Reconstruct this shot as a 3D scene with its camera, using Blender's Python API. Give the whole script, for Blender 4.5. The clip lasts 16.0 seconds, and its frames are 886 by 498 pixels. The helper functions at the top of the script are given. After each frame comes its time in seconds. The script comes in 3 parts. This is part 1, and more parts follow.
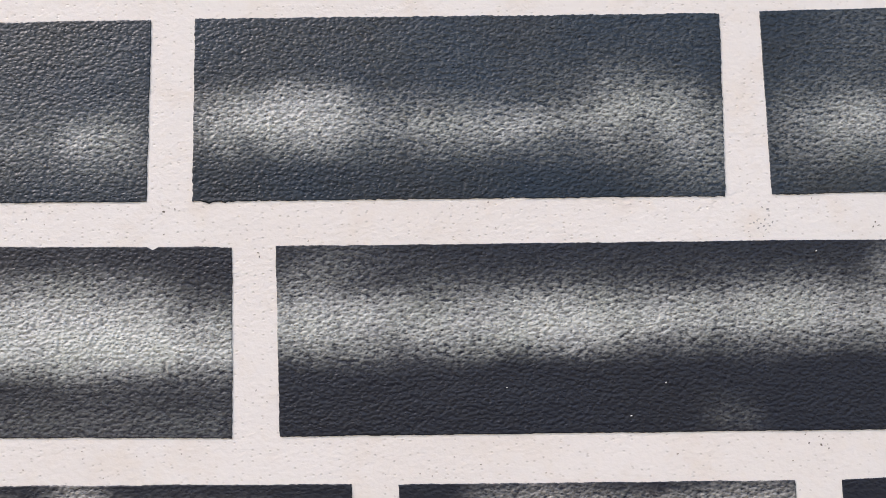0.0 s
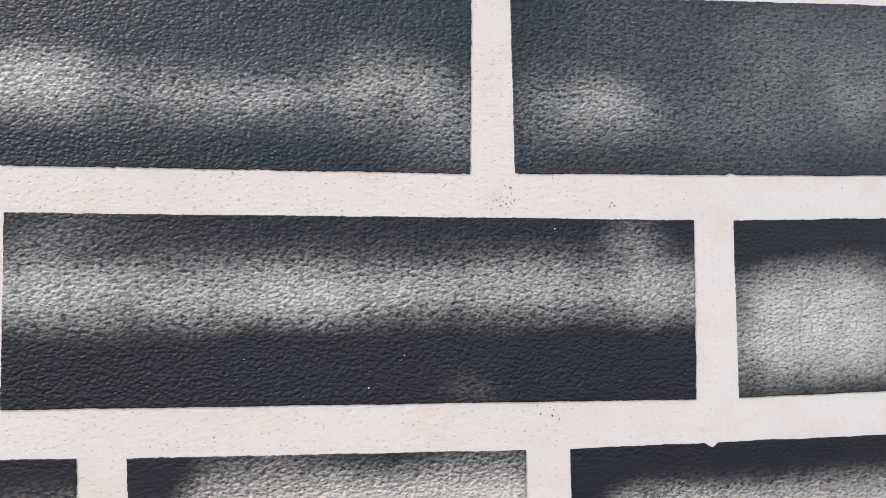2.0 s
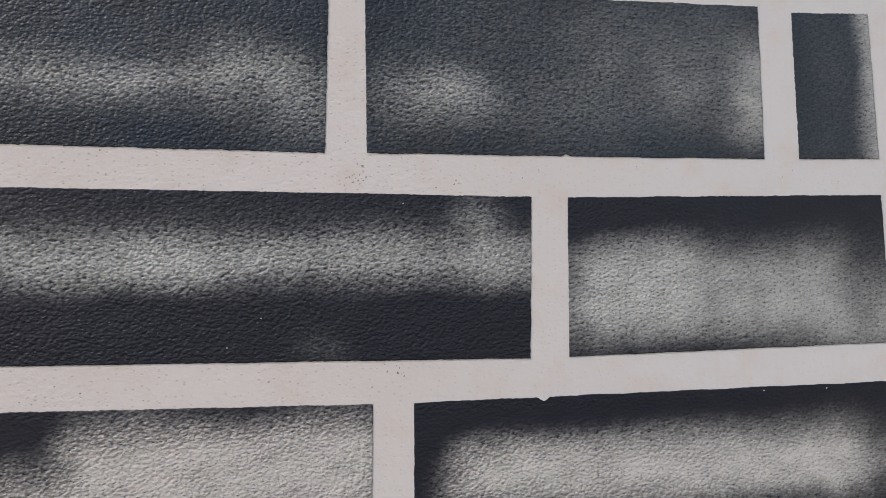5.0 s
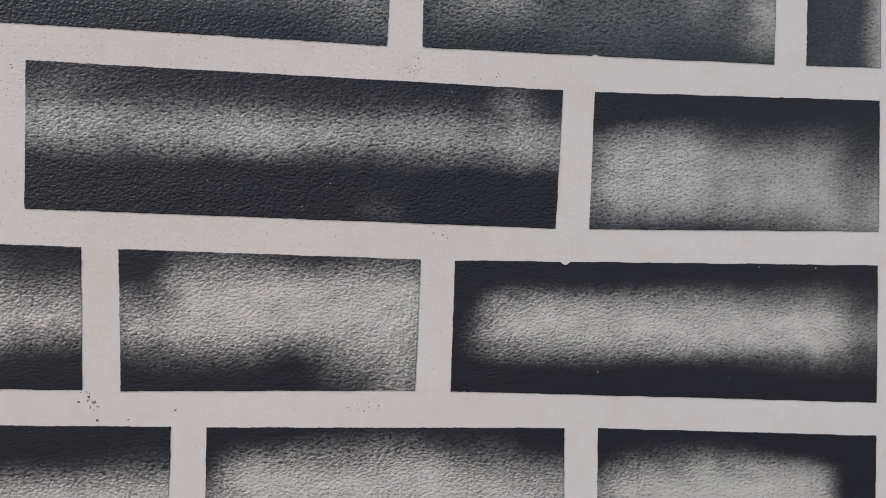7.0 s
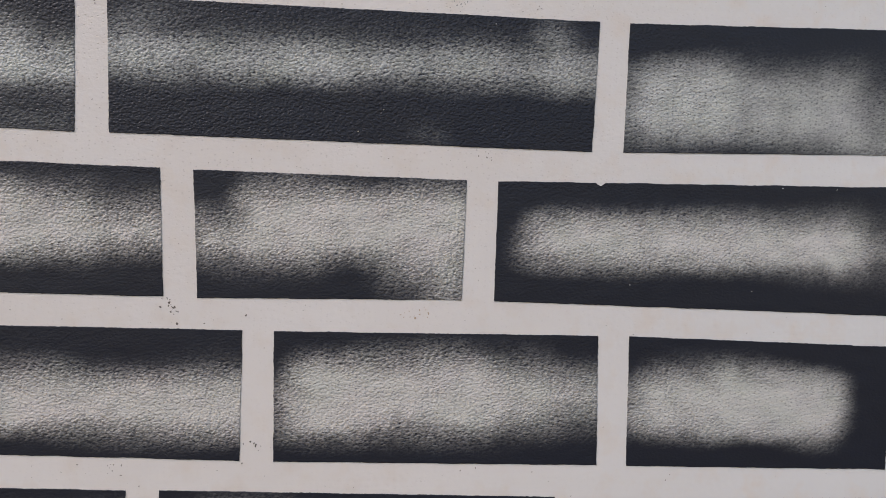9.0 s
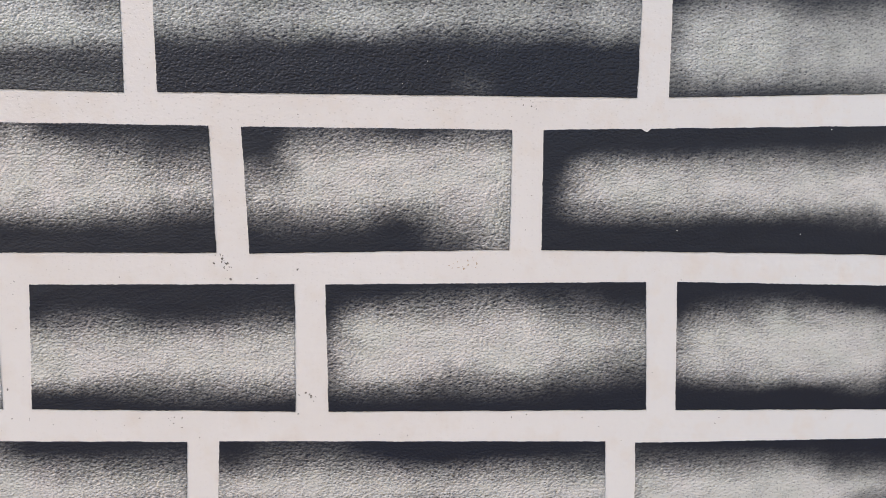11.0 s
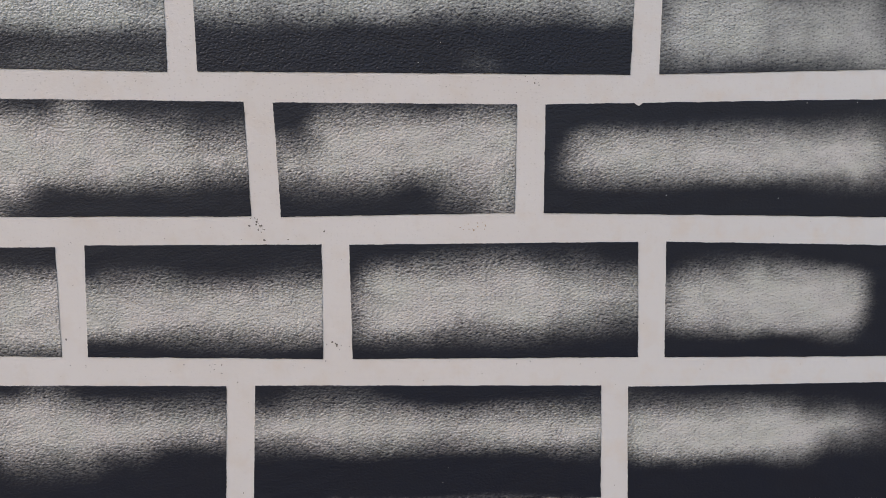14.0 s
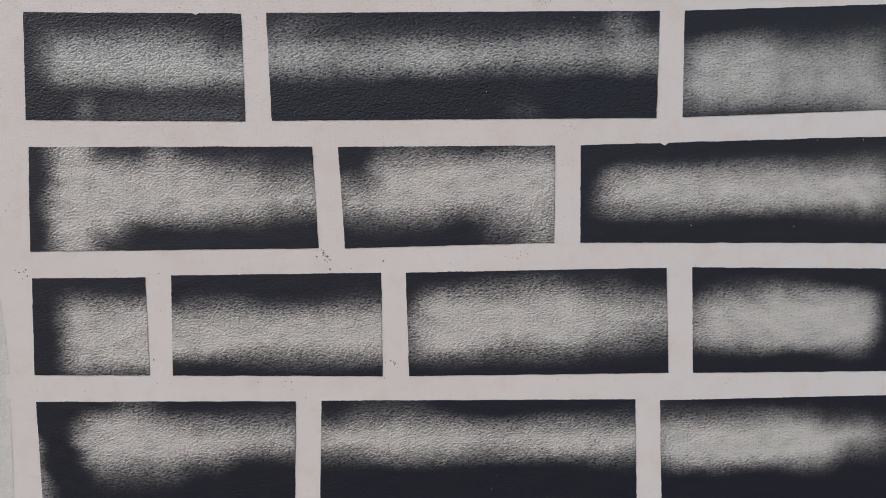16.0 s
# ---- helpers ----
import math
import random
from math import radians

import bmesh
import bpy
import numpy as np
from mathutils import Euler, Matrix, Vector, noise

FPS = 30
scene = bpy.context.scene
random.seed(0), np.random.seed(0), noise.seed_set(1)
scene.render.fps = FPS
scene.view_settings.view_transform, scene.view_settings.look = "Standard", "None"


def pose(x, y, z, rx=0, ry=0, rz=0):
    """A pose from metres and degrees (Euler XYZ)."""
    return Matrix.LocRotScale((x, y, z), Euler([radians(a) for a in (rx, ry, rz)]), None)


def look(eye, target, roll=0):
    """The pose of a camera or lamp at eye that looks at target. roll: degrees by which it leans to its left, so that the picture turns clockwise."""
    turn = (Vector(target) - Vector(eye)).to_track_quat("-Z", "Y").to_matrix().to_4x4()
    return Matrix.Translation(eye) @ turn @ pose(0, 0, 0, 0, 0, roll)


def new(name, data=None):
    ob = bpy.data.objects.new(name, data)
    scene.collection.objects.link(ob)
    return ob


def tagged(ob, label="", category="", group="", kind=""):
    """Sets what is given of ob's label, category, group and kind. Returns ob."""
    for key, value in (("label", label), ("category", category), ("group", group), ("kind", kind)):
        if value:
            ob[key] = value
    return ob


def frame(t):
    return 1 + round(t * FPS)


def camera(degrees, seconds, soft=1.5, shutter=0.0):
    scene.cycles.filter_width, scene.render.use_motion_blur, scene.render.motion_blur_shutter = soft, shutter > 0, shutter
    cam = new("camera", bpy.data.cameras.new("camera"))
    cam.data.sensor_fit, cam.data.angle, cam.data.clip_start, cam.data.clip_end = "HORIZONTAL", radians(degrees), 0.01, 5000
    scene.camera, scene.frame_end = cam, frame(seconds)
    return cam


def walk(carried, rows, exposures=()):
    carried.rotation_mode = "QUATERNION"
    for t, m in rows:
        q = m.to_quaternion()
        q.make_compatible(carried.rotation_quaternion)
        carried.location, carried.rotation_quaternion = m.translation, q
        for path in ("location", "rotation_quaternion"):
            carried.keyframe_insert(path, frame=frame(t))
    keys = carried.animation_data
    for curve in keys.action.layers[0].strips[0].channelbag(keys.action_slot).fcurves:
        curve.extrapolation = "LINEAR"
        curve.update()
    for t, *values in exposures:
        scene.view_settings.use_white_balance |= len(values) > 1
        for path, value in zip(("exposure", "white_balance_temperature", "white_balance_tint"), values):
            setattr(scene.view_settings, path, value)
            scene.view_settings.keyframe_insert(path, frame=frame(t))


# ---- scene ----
# ---- the camera and its way along the wall ----
cam = camera(58.13, 16.0, soft=0.9)
ROWS = [
    (0, (0.0764, -0.3844, 1.5470), (0.0849, 1.6042, 1.7607), -0.66),
    (0.5, (0.1023, -0.3823, 1.5444), (0.1972, 1.6044, 1.7539), -0.49),
    (1, (0.1224, -0.3808, 1.5426), (0.2778, 1.6033, 1.7410), -0.34),
    (1.5, (0.1425, -0.3822, 1.5365), (0.3360, 1.5973, 1.7467), -0.35),
    (2, (0.1578, -0.3882, 1.5343), (0.3858, 1.5879, 1.7410), -0.30),
    (2.5, (0.1740, -0.3961, 1.5376), (0.4321, 1.5776, 1.7323), -0.40),
    (3, (0.1889, -0.4039, 1.5382), (0.4542, 1.5690, 1.7313), -0.43),
    (3.2, (0.1928, -0.4073, 1.5379), (0.4584, 1.5656, 1.7300), -0.46),
    (5.3, (0.2158, -0.4464, 1.5134), (0.5478, 1.5175, 1.6950), -0.45),
    (5.5, (0.2198, -0.4580, 1.5087), (0.5354, 1.5106, 1.6665), -0.28),
    (6, (0.2129, -0.4729, 1.4978), (0.5014, 1.5040, 1.5917), 0.30),
    (6.5, (0.2056, -0.4909, 1.4840), (0.4511, 1.4930, 1.5450), 1.12),
    (7, (0.2032, -0.5090, 1.4750), (0.4124, 1.4797, 1.5107), 1.87),
    (7.5, (0.1940, -0.5301, 1.4681), (0.3828, 1.4610, 1.4786), 2.22),
    (8, (0.1881, -0.5400, 1.4597), (0.3592, 1.4527, 1.4518), 2.27),
    (8.5, (0.1941, -0.5433, 1.4494), (0.3473, 1.4504, 1.4079), 2.13),
    (9, (0.1877, -0.5531, 1.4477), (0.3315, 1.4405, 1.3788), 1.94),
    (11.5, (0.1701, -0.5591, 1.4316), (0.2491, 1.4302, 1.2409), 0.17),
    (12, (0.1766, -0.5652, 1.4242), (0.2567, 1.4199, 1.1938), 0.01),
    (12.5, (0.1787, -0.5744, 1.4161), (0.2636, 1.4077, 1.1634), -0.03),
    (13, (0.1761, -0.5870, 1.4147), (0.2617, 1.3943, 1.1559), -0.04),
    (13.5, (0.1682, -0.6036, 1.4233), (0.2545, 1.3774, 1.1623), 0.07),
    (14, (0.1617, -0.6193, 1.4294), (0.2394, 1.3684, 1.2226), 0.18),
    (14.5, (0.1542, -0.6393, 1.4320), (0.2240, 1.3515, 1.2536), 0.13),
    (15, (0.1488, -0.6611, 1.4316), (0.2044, 1.3318, 1.2728), -0.03),
    (15.5, (0.1424, -0.6768, 1.4297), (0.1757, 1.3185, 1.2973), -0.30),
    (16, (0.1361, -0.6890, 1.4303), (0.1629, 1.3072, 1.3096), -0.49),
]
EXPOSURES = [(t, stops, 6950, 21) for t, stops in (
    (0.0, 0.76), (2.5, 0.78), (3.0, 0.42), (5.5, 0.16), (9.0, 0.15), (11.5, 0.64), (12.0, 0.38), (12.5, 0.26), (14.0, 0.15), (16.0, 0.13))]
walk(cam, [(t, look(eye, target, roll)) for t, eye, target, roll in ROWS], EXPOSURES)

# ---- daylight: a sun softened by haze that grazes the wall's face, and the pale open sky ----
SUN_FROM = Vector((-0.60, -0.27, 0.76)).normalized()
world = bpy.data.worlds.new("world")
scene.world = world
world.use_nodes = True
wt = world.node_tree
sky = wt.nodes.new("ShaderNodeTexSky")
sky.sky_type = "NISHITA"
sky.sun_disc = False
sky.sun_elevation = math.asin(SUN_FROM.z)
sky.sun_rotation = math.atan2(SUN_FROM.x, SUN_FROM.y)
sky.air_density, sky.dust_density, sky.ozone_density = 1.8, 1.0, 1.0
wt.links.new(sky.outputs["Color"], wt.nodes["Background"].inputs["Color"])
wt.nodes["Background"].inputs["Strength"].default_value = 0.15
sun = new("sun", bpy.data.lights.new("sun", "SUN"))
sun.data.energy, sun.data.angle, sun.data.color = 2.0, radians(3.0), (1.0, 0.96, 0.90)
sun.matrix_world = look(SUN_FROM * 30, (0, 0, 0))


# ---- materials ----
def material(name):
    m = bpy.data.materials.new(name)
    m.use_nodes = True
    nt = m.node_tree
    return m, nt, nt.nodes["Principled BSDF"]


def node(nt, kind, **inputs):
    n = nt.nodes.new(kind)
    for key, value in inputs.items():
        n.inputs[key.replace("_", " ")].default_value = value
    return n


def noise_at(nt, scale, detail=3.0, rough=0.55):
    place = nt.nodes.new("ShaderNodeNewGeometry")
    n = node(nt, "ShaderNodeTexNoise", Scale=scale, Detail=detail, Roughness=rough)
    nt.links.new(place.outputs["Position"], n.inputs["Vector"])
    return n.outputs["Fac"]


def ramp(nt, fac, low, high, a, b, shape="LINEAR"):
    r = node(nt, "ShaderNodeMapRange")
    r.interpolation_type = shape
    r.inputs["From Min"].default_value, r.inputs["From Max"].default_value = low, high
    r.inputs["To Min"].default_value, r.inputs["To Max"].default_value = a, b
    nt.links.new(fac, r.inputs["Value"])
    return r.outputs["Result"]


def blend(nt, fac, a, b):
    mx = nt.nodes.new("ShaderNodeMix")
    mx.data_type = "RGBA"
    for socket, value in ((mx.inputs[0], fac), (mx.inputs[6], a), (mx.inputs[7], b)):
        if isinstance(value, bpy.types.NodeSocket):
            nt.links.new(value, socket)
        else:
            socket.default_value = value
    return mx.outputs[2]


def bump(nt, bsdf, height, strength, distance):
    b = node(nt, "ShaderNodeBump", Strength=strength, Distance=distance)
    nt.links.new(height, b.inputs["Height"])
    nt.links.new(b.outputs["Normal"], bsdf.inputs["Normal"])


def plain(name, dark, light, rough, coarse, fine, relief=0.0, metal=0.0):
    """A surface that varies between two colours at two scales."""
    m, nt, bsdf = material(name)
    a = ramp(nt, noise_at(nt, coarse), 0.35, 0.65, 0.0, 1.0)
    b = ramp(nt, noise_at(nt, fine, 4.0), 0.3, 0.7, 0.0, 1.0)
    mean = nt.nodes.new("ShaderNodeMath")
    mean.operation = "MULTIPLY_ADD"
    nt.links.new(a, mean.inputs[0])
    mean.inputs[1].default_value = 0.6
    half = ramp(nt, b, 0.0, 1.0, 0.0, 0.4)
    nt.links.new(half, mean.inputs[2])
    nt.links.new(blend(nt, mean.outputs[0], (*dark, 1), (*light, 1)), bsdf.inputs["Base Color"])
    bsdf.inputs["Roughness"].default_value = rough
    bsdf.inputs["Metallic"].default_value = metal
    if relief:
        bump(nt, bsdf, noise_at(nt, fine, 4.0), 1.0, relief)
    return m


def attribute(nt, name):
    a = nt.nodes.new("ShaderNodeAttribute")
    a.attribute_name = name
    return a.outputs["Fac"]


def maths(nt, operation, *values, clamp=False):
    """One sum of sockets and numbers."""
    n = nt.nodes.new("ShaderNodeMath")
    n.operation, n.use_clamp = operation, clamp
    for socket, value in zip(n.inputs, values):
        if isinstance(value, bpy.types.NodeSocket):
            nt.links.new(value, socket)
        else:
            socket.default_value = value
    return n.outputs[0]


def placed(nt, stretch, offset=(0, 0, 0)):
    """The place on the wall in metres, x along and y up it, with x shortened by stretch."""
    m = nt.nodes.new("ShaderNodeMapping")
    m.inputs["Scale"].default_value, m.inputs["Location"].default_value = (stretch, 1, 1), offset
    m.inputs["Rotation"].default_value = (radians(-90), 0, 0)
    nt.links.new(nt.nodes.new("ShaderNodeNewGeometry").outputs["Position"], m.inputs["Vector"])
    return m.outputs["Vector"]


def noise_on(nt, vector, scale, detail=2.0, rough=0.5):
    n = node(nt, "ShaderNodeTexNoise", Scale=scale, Detail=detail, Roughness=rough)
    nt.links.new(vector, n.inputs["Vector"])
    return n.outputs["Fac"]


def cells(nt, vector, scale, shape="F1"):
    """Scattered points: the distance to the nearest, and a number of its own."""
    v = node(nt, "ShaderNodeTexVoronoi", Scale=scale)
    v.voronoi_dimensions, v.feature = "2D", shape
    nt.links.new(vector, v.inputs["Vector"])
    split = nt.nodes.new("ShaderNodeSeparateColor")
    nt.links.new(v.outputs["Color"], split.inputs[0])
    return v.outputs["Distance"], split.outputs[0]


def dents(nt, vector, scale, small, large, share):
    """Round dents round scattered points: 1 in the middle of each, 0 between. share: how many of the points have none."""
    far, own = cells(nt, vector, scale)
    return maths(nt, "MULTIPLY", ramp(nt, far, small, large, 1.0, 0.0, "SMOOTHSTEP"), ramp(nt, own, share, share + 0.25, 0.0, 1.0))


def brick_paint():
    """Dark semi-gloss textured paint, misted with light grey spray paint where the mesh's mist value says."""
    m, nt, bsdf = material("brick_paint")
    xyz = nt.nodes.new("ShaderNodeSeparateXYZ")
    nt.links.new(nt.nodes.new("ShaderNodeNewGeometry").outputs["Position"], xyz.inputs[0])
    along = xyz.outputs["X"]
    tone = ramp(nt, noise_at(nt, 14.0), 0.3, 0.7, 0.0, 1.0)
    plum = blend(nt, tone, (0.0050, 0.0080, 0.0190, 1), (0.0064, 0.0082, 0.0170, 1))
    # the sky's reflection in the top course, put into its base colour
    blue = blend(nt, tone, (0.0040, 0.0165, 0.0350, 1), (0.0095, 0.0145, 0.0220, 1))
    dark = blend(nt, ramp(nt, attribute(nt, "sky_tint"), 0.2, 1.0, 0.0, 1.0), plum, blue)
    tint = ramp(nt, noise_at(nt, 31.0, 2.0), 0.35, 0.68, 0.0, 1.0)
    warm = blend(nt, tint, (0.60, 0.560, 0.535, 1), (0.545, 0.536, 0.495, 1))
    cool = blend(nt, tint, (0.548, 0.556, 0.545, 1), (0.515, 0.534, 0.50, 1))
    light = blend(nt, maths(nt, "MAXIMUM", ramp(nt, attribute(nt, "sky_tint"), 0.0, 0.2, 0.0, 1.0), ramp(nt, along, 0.12, 0.45, 0.0, 0.5)), warm, cool)
    # an orange-peel coat: level-lying bumps; thinner mist in dents and creases also paints their shade
    mist, tooth = attribute(nt, "mist"), attribute(nt, "tooth")
    here, lower = placed(nt, 0.74), placed(nt, 0.74, (0.00012, -0.00042, 0.0))
    peel, under = noise_on(nt, here, 500.0, 1.2), noise_on(nt, lower, 500.0, 1.2)
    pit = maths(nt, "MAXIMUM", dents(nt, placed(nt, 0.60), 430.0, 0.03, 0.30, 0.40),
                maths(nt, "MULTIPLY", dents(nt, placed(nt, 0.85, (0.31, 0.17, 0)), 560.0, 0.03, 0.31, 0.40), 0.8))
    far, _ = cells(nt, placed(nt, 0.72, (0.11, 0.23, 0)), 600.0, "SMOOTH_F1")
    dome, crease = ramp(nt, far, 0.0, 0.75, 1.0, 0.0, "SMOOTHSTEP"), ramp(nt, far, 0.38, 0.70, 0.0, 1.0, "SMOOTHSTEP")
    flank = maths(nt, "SUBTRACT", peel, under)
    edge = maths(nt, "MULTIPLY", mist, maths(nt, "SUBTRACT", 1.0, mist))
    # light and dark flanks and shaded creases of the bumps, put into the colour
    bump_shade = maths(nt, "MULTIPLY_ADD", flank, 2.4, maths(nt, "MULTIPLY_ADD", peel, 0.9, -0.45))
    bump_shade = maths(nt, "SUBTRACT", bump_shade, maths(nt, "MULTIPLY_ADD", crease, 0.26, -0.06))
    bump_shade = maths(nt, "MULTIPLY", maths(nt, "MULTIPLY", bump_shade, edge), ramp(nt, along, 0.22, 0.5, 2.6, 1.3))
    upper = ramp(nt, attribute(nt, "sky_tint"), 0.0, 0.2, 0.0, 1.0)
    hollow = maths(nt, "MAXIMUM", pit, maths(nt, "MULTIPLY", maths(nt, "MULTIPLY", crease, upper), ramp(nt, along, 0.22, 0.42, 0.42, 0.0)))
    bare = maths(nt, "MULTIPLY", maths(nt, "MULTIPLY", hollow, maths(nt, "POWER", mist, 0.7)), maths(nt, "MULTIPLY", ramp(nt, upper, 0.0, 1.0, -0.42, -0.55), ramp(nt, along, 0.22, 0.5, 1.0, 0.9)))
    cover = maths(nt, "ADD", maths(nt, "ADD", mist, bump_shade), bare, clamp=True)
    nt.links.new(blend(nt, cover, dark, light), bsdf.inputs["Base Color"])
    nt.links.new(ramp(nt, mist, 0.0, 1.0, 0.49, 0.53), bsdf.inputs["Roughness"])
    bsdf.inputs["Specular IOR Level"].default_value = 0.45
    height = maths(nt, "MULTIPLY_ADD", pit, -0.24, maths(nt, "MULTIPLY_ADD", dome, 0.34, maths(nt, "MULTIPLY", peel, 0.6)))
    bump(nt, bsdf, maths(nt, "MULTIPLY", height, tooth), 1.0, 1.0)
    return m


def mortar_paint():
    """Off-white wall paint on fine plaster."""
    m, nt, bsdf = material("mortar_paint")
    tone = ramp(nt, noise_at(nt, 9.0), 0.3, 0.7, 0.0, 1.0)
    xyz = nt.nodes.new("ShaderNodeSeparateXYZ")
    nt.links.new(nt.nodes.new("ShaderNodeNewGeometry").outputs["Position"], xyz.inputs[0])
    # the off-white turns cooler towards the corner
    warm = blend(nt, tone, (0.725, 0.672, 0.638, 1), (0.75, 0.708, 0.685, 1))
    cool = blend(nt, tone, (0.70, 0.687, 0.683, 1), (0.715, 0.705, 0.70, 1))
    base = blend(nt, ramp(nt, xyz.outputs["X"], 0.2, 0.5, 0.0, 1.0), warm, cool)
    base = blend(nt, ramp(nt, noise_at(nt, 38.0, 3.0, 0.6), 0.50, 0.68, 0.0, 0.6), base, (0.70, 0.625, 0.565, 1))
    grime = ramp(nt, noise_at(nt, 160.0, 5.0, 0.7), 0.62, 0.78, 0.0, 0.35)
    base = blend(nt, grime, base, (0.56, 0.51, 0.48, 1))
    # roller stipple, coarse high up and to one side, smooth elsewhere; its pores are a darker tone
    pore = dents(nt, placed(nt, 0.8), 300.0, 0.03, 0.22, 0.48)
    rise = noise_on(nt, placed(nt, 0.8), 480.0, 2.0)
    amount = maths(nt, "MULTIPLY", ramp(nt, xyz.outputs["Z"], 1.34, 1.52, 0.2, 1.0), ramp(nt, xyz.outputs["X"], 0.20, 0.42, 1.0, 0.35))
    pore = maths(nt, "MULTIPLY", pore, amount)
    nt.links.new(blend(nt, maths(nt, "MULTIPLY", pore, 0.36), base, (0.45, 0.40, 0.37, 1)), bsdf.inputs["Base Color"])
    bsdf.inputs["Roughness"].default_value = 0.6
    bsdf.inputs["Specular IOR Level"].default_value = 0.3
    bump(nt, bsdf, maths(nt, "MULTIPLY_ADD", maths(nt, "MULTIPLY", rise, amount), 0.8, maths(nt, "MULTIPLY", pore, -0.45)), 1.0, 0.00028)
    return m


BRICK = brick_paint()
MORTAR = mortar_paint()
PLASTER = plain("raw_plaster", (0.58, 0.575, 0.54), (0.69, 0.68, 0.64), 0.9, 90.0, 520.0, 0.0004)
FLAKE = plain("dark_flake", (0.10, 0.08, 0.07), (0.22, 0.19, 0.17), 0.8, 300.0, 900.0)
PALE = plain("pale_fleck", (0.55, 0.54, 0.52), (0.7, 0.69, 0.67), 0.6, 300.0, 900.0)
SOIL = plain("soil", (0.10, 0.085, 0.07), (0.17, 0.15, 0.125), 0.9, 0.8, 60.0, 0.004)
CREAM = plain("cream_board", (0.78, 0.75, 0.69), (0.85, 0.82, 0.76), 0.6, 1.5, 40.0)
GREY = plain("grey_metal", (0.34, 0.34, 0.35), (0.42, 0.42, 0.43), 0.5, 3.0, 60.0)
DARK = plain("dark_sill", (0.05, 0.05, 0.052), (0.08, 0.08, 0.08), 0.5, 3.0, 60.0)
PALE_WALL = plain("pale_wall", (0.60, 0.59, 0.57), (0.68, 0.66, 0.63), 0.7, 2.0, 60.0)
TEAL = plain("teal_paint", (0.22, 0.44, 0.45), (0.28, 0.52, 0.52), 0.4, 2.0, 50.0)
RENDER = plain("grey_plinth", (0.40, 0.39, 0.395), (0.48, 0.47, 0.47), 0.85, 1.0, 70.0, 0.002)


# ---- fields of relief over the wall's face ----
STEP = 0.0005
FX0, FZ0, FNX, FNZ = -0.30, 1.08, 1800, 1350
rng = np.random.default_rng(7)
_fx = np.fft.fftfreq(FNX, STEP)[None, :]
_fz = np.fft.fftfreq(FNZ, STEP)[:, None]


def field(wave, spread, stretch=1.0, seed=0):
    """Noise of about one wavelength in metres, mean 0 and deviation 1. stretch: how much longer it is along x."""
    f = np.sqrt((_fx * stretch) ** 2 + _fz**2) + 1e-9
    band = np.exp(-0.5 * (np.log(f * wave) / spread) ** 2)
    white = np.random.default_rng(seed).standard_normal((FNZ, FNX))
    out = np.fft.ifft2(np.fft.fft2(white) * band).real
    return out / out.std()


def scatter(spacing, radius, stretch, seed):
    """Round dots strewn at random, about a spacing apart, of uneven height 0 to 1."""
    dice = np.random.default_rng(seed)
    count = int(FNX * FNZ * (STEP / spacing) ** 2)
    dots = np.zeros((FNZ, FNX))
    np.add.at(dots, (dice.integers(0, FNZ, count), dice.integers(0, FNX, count)), dice.uniform(0.35, 1.0, count))
    soft = np.exp(-2 * (np.pi * radius) ** 2 * ((_fx * stretch) ** 2 + _fz**2))
    out = np.fft.ifft2(np.fft.fft2(dots) * soft).real
    return out / (STEP**2 / (2 * np.pi * radius**2 * stretch))


def sample(f, x, z):
    """The field's values at places of the wall."""
    i = np.clip((x - FX0) / STEP, 0, FNX - 1.001)
    j = np.clip((z - FZ0) / STEP, 0, FNZ - 1.001)
    i0, j0 = i.astype(int), j.astype(int)
    a, b = i - i0, j - j0
    return (f[j0, i0] * (1 - a) + f[j0, i0 + 1] * a) * (1 - b) + (f[j0 + 1, i0] * (1 - a) + f[j0 + 1, i0 + 1] * a) * b


PEEL = field(0.0034, 0.45, 1.1, 1)
WRINKLE = field(0.0024, 0.40, 1.1, 2)
SWELL = field(0.030, 0.5, 1.3, 3)
DRIFT = field(0.090, 0.40, 2.0, 4)
DRIFT_B = field(0.070, 0.40, 2.2, 5)
CLOUD = field(0.026, 0.5, 1.3, 6)
STREAK = field(0.014, 0.45, 0.3, 13)
PUFF = field(0.018, 0.5, 1.2, 17)
EDGE = field(0.0060, 0.7, 1.0, 8)
LUMP = field(0.0050, 0.45, 1.1, 9)
DOMES = scatter(0.0013, 0.00041, 1.2, 11)
PITS = scatter(0.0018, 0.00034, 1.35, 12)
RELIEF = 0.9 * np.tanh(0.8 * DOMES) - 1.15 * np.tanh(PITS) + 0.10 * WRINKLE + 0.08 * PEEL
RELIEF = RELIEF - RELIEF.mean()
COMB = 1.2 * np.tanh(0.8 * scatter(0.0018, 0.0010, 0.42, 14)) - 1.5 * np.tanh(scatter(0.0022, 0.0009, 0.42, 15)) + 0.1 * WRINKLE
COMB = COMB - COMB.mean()


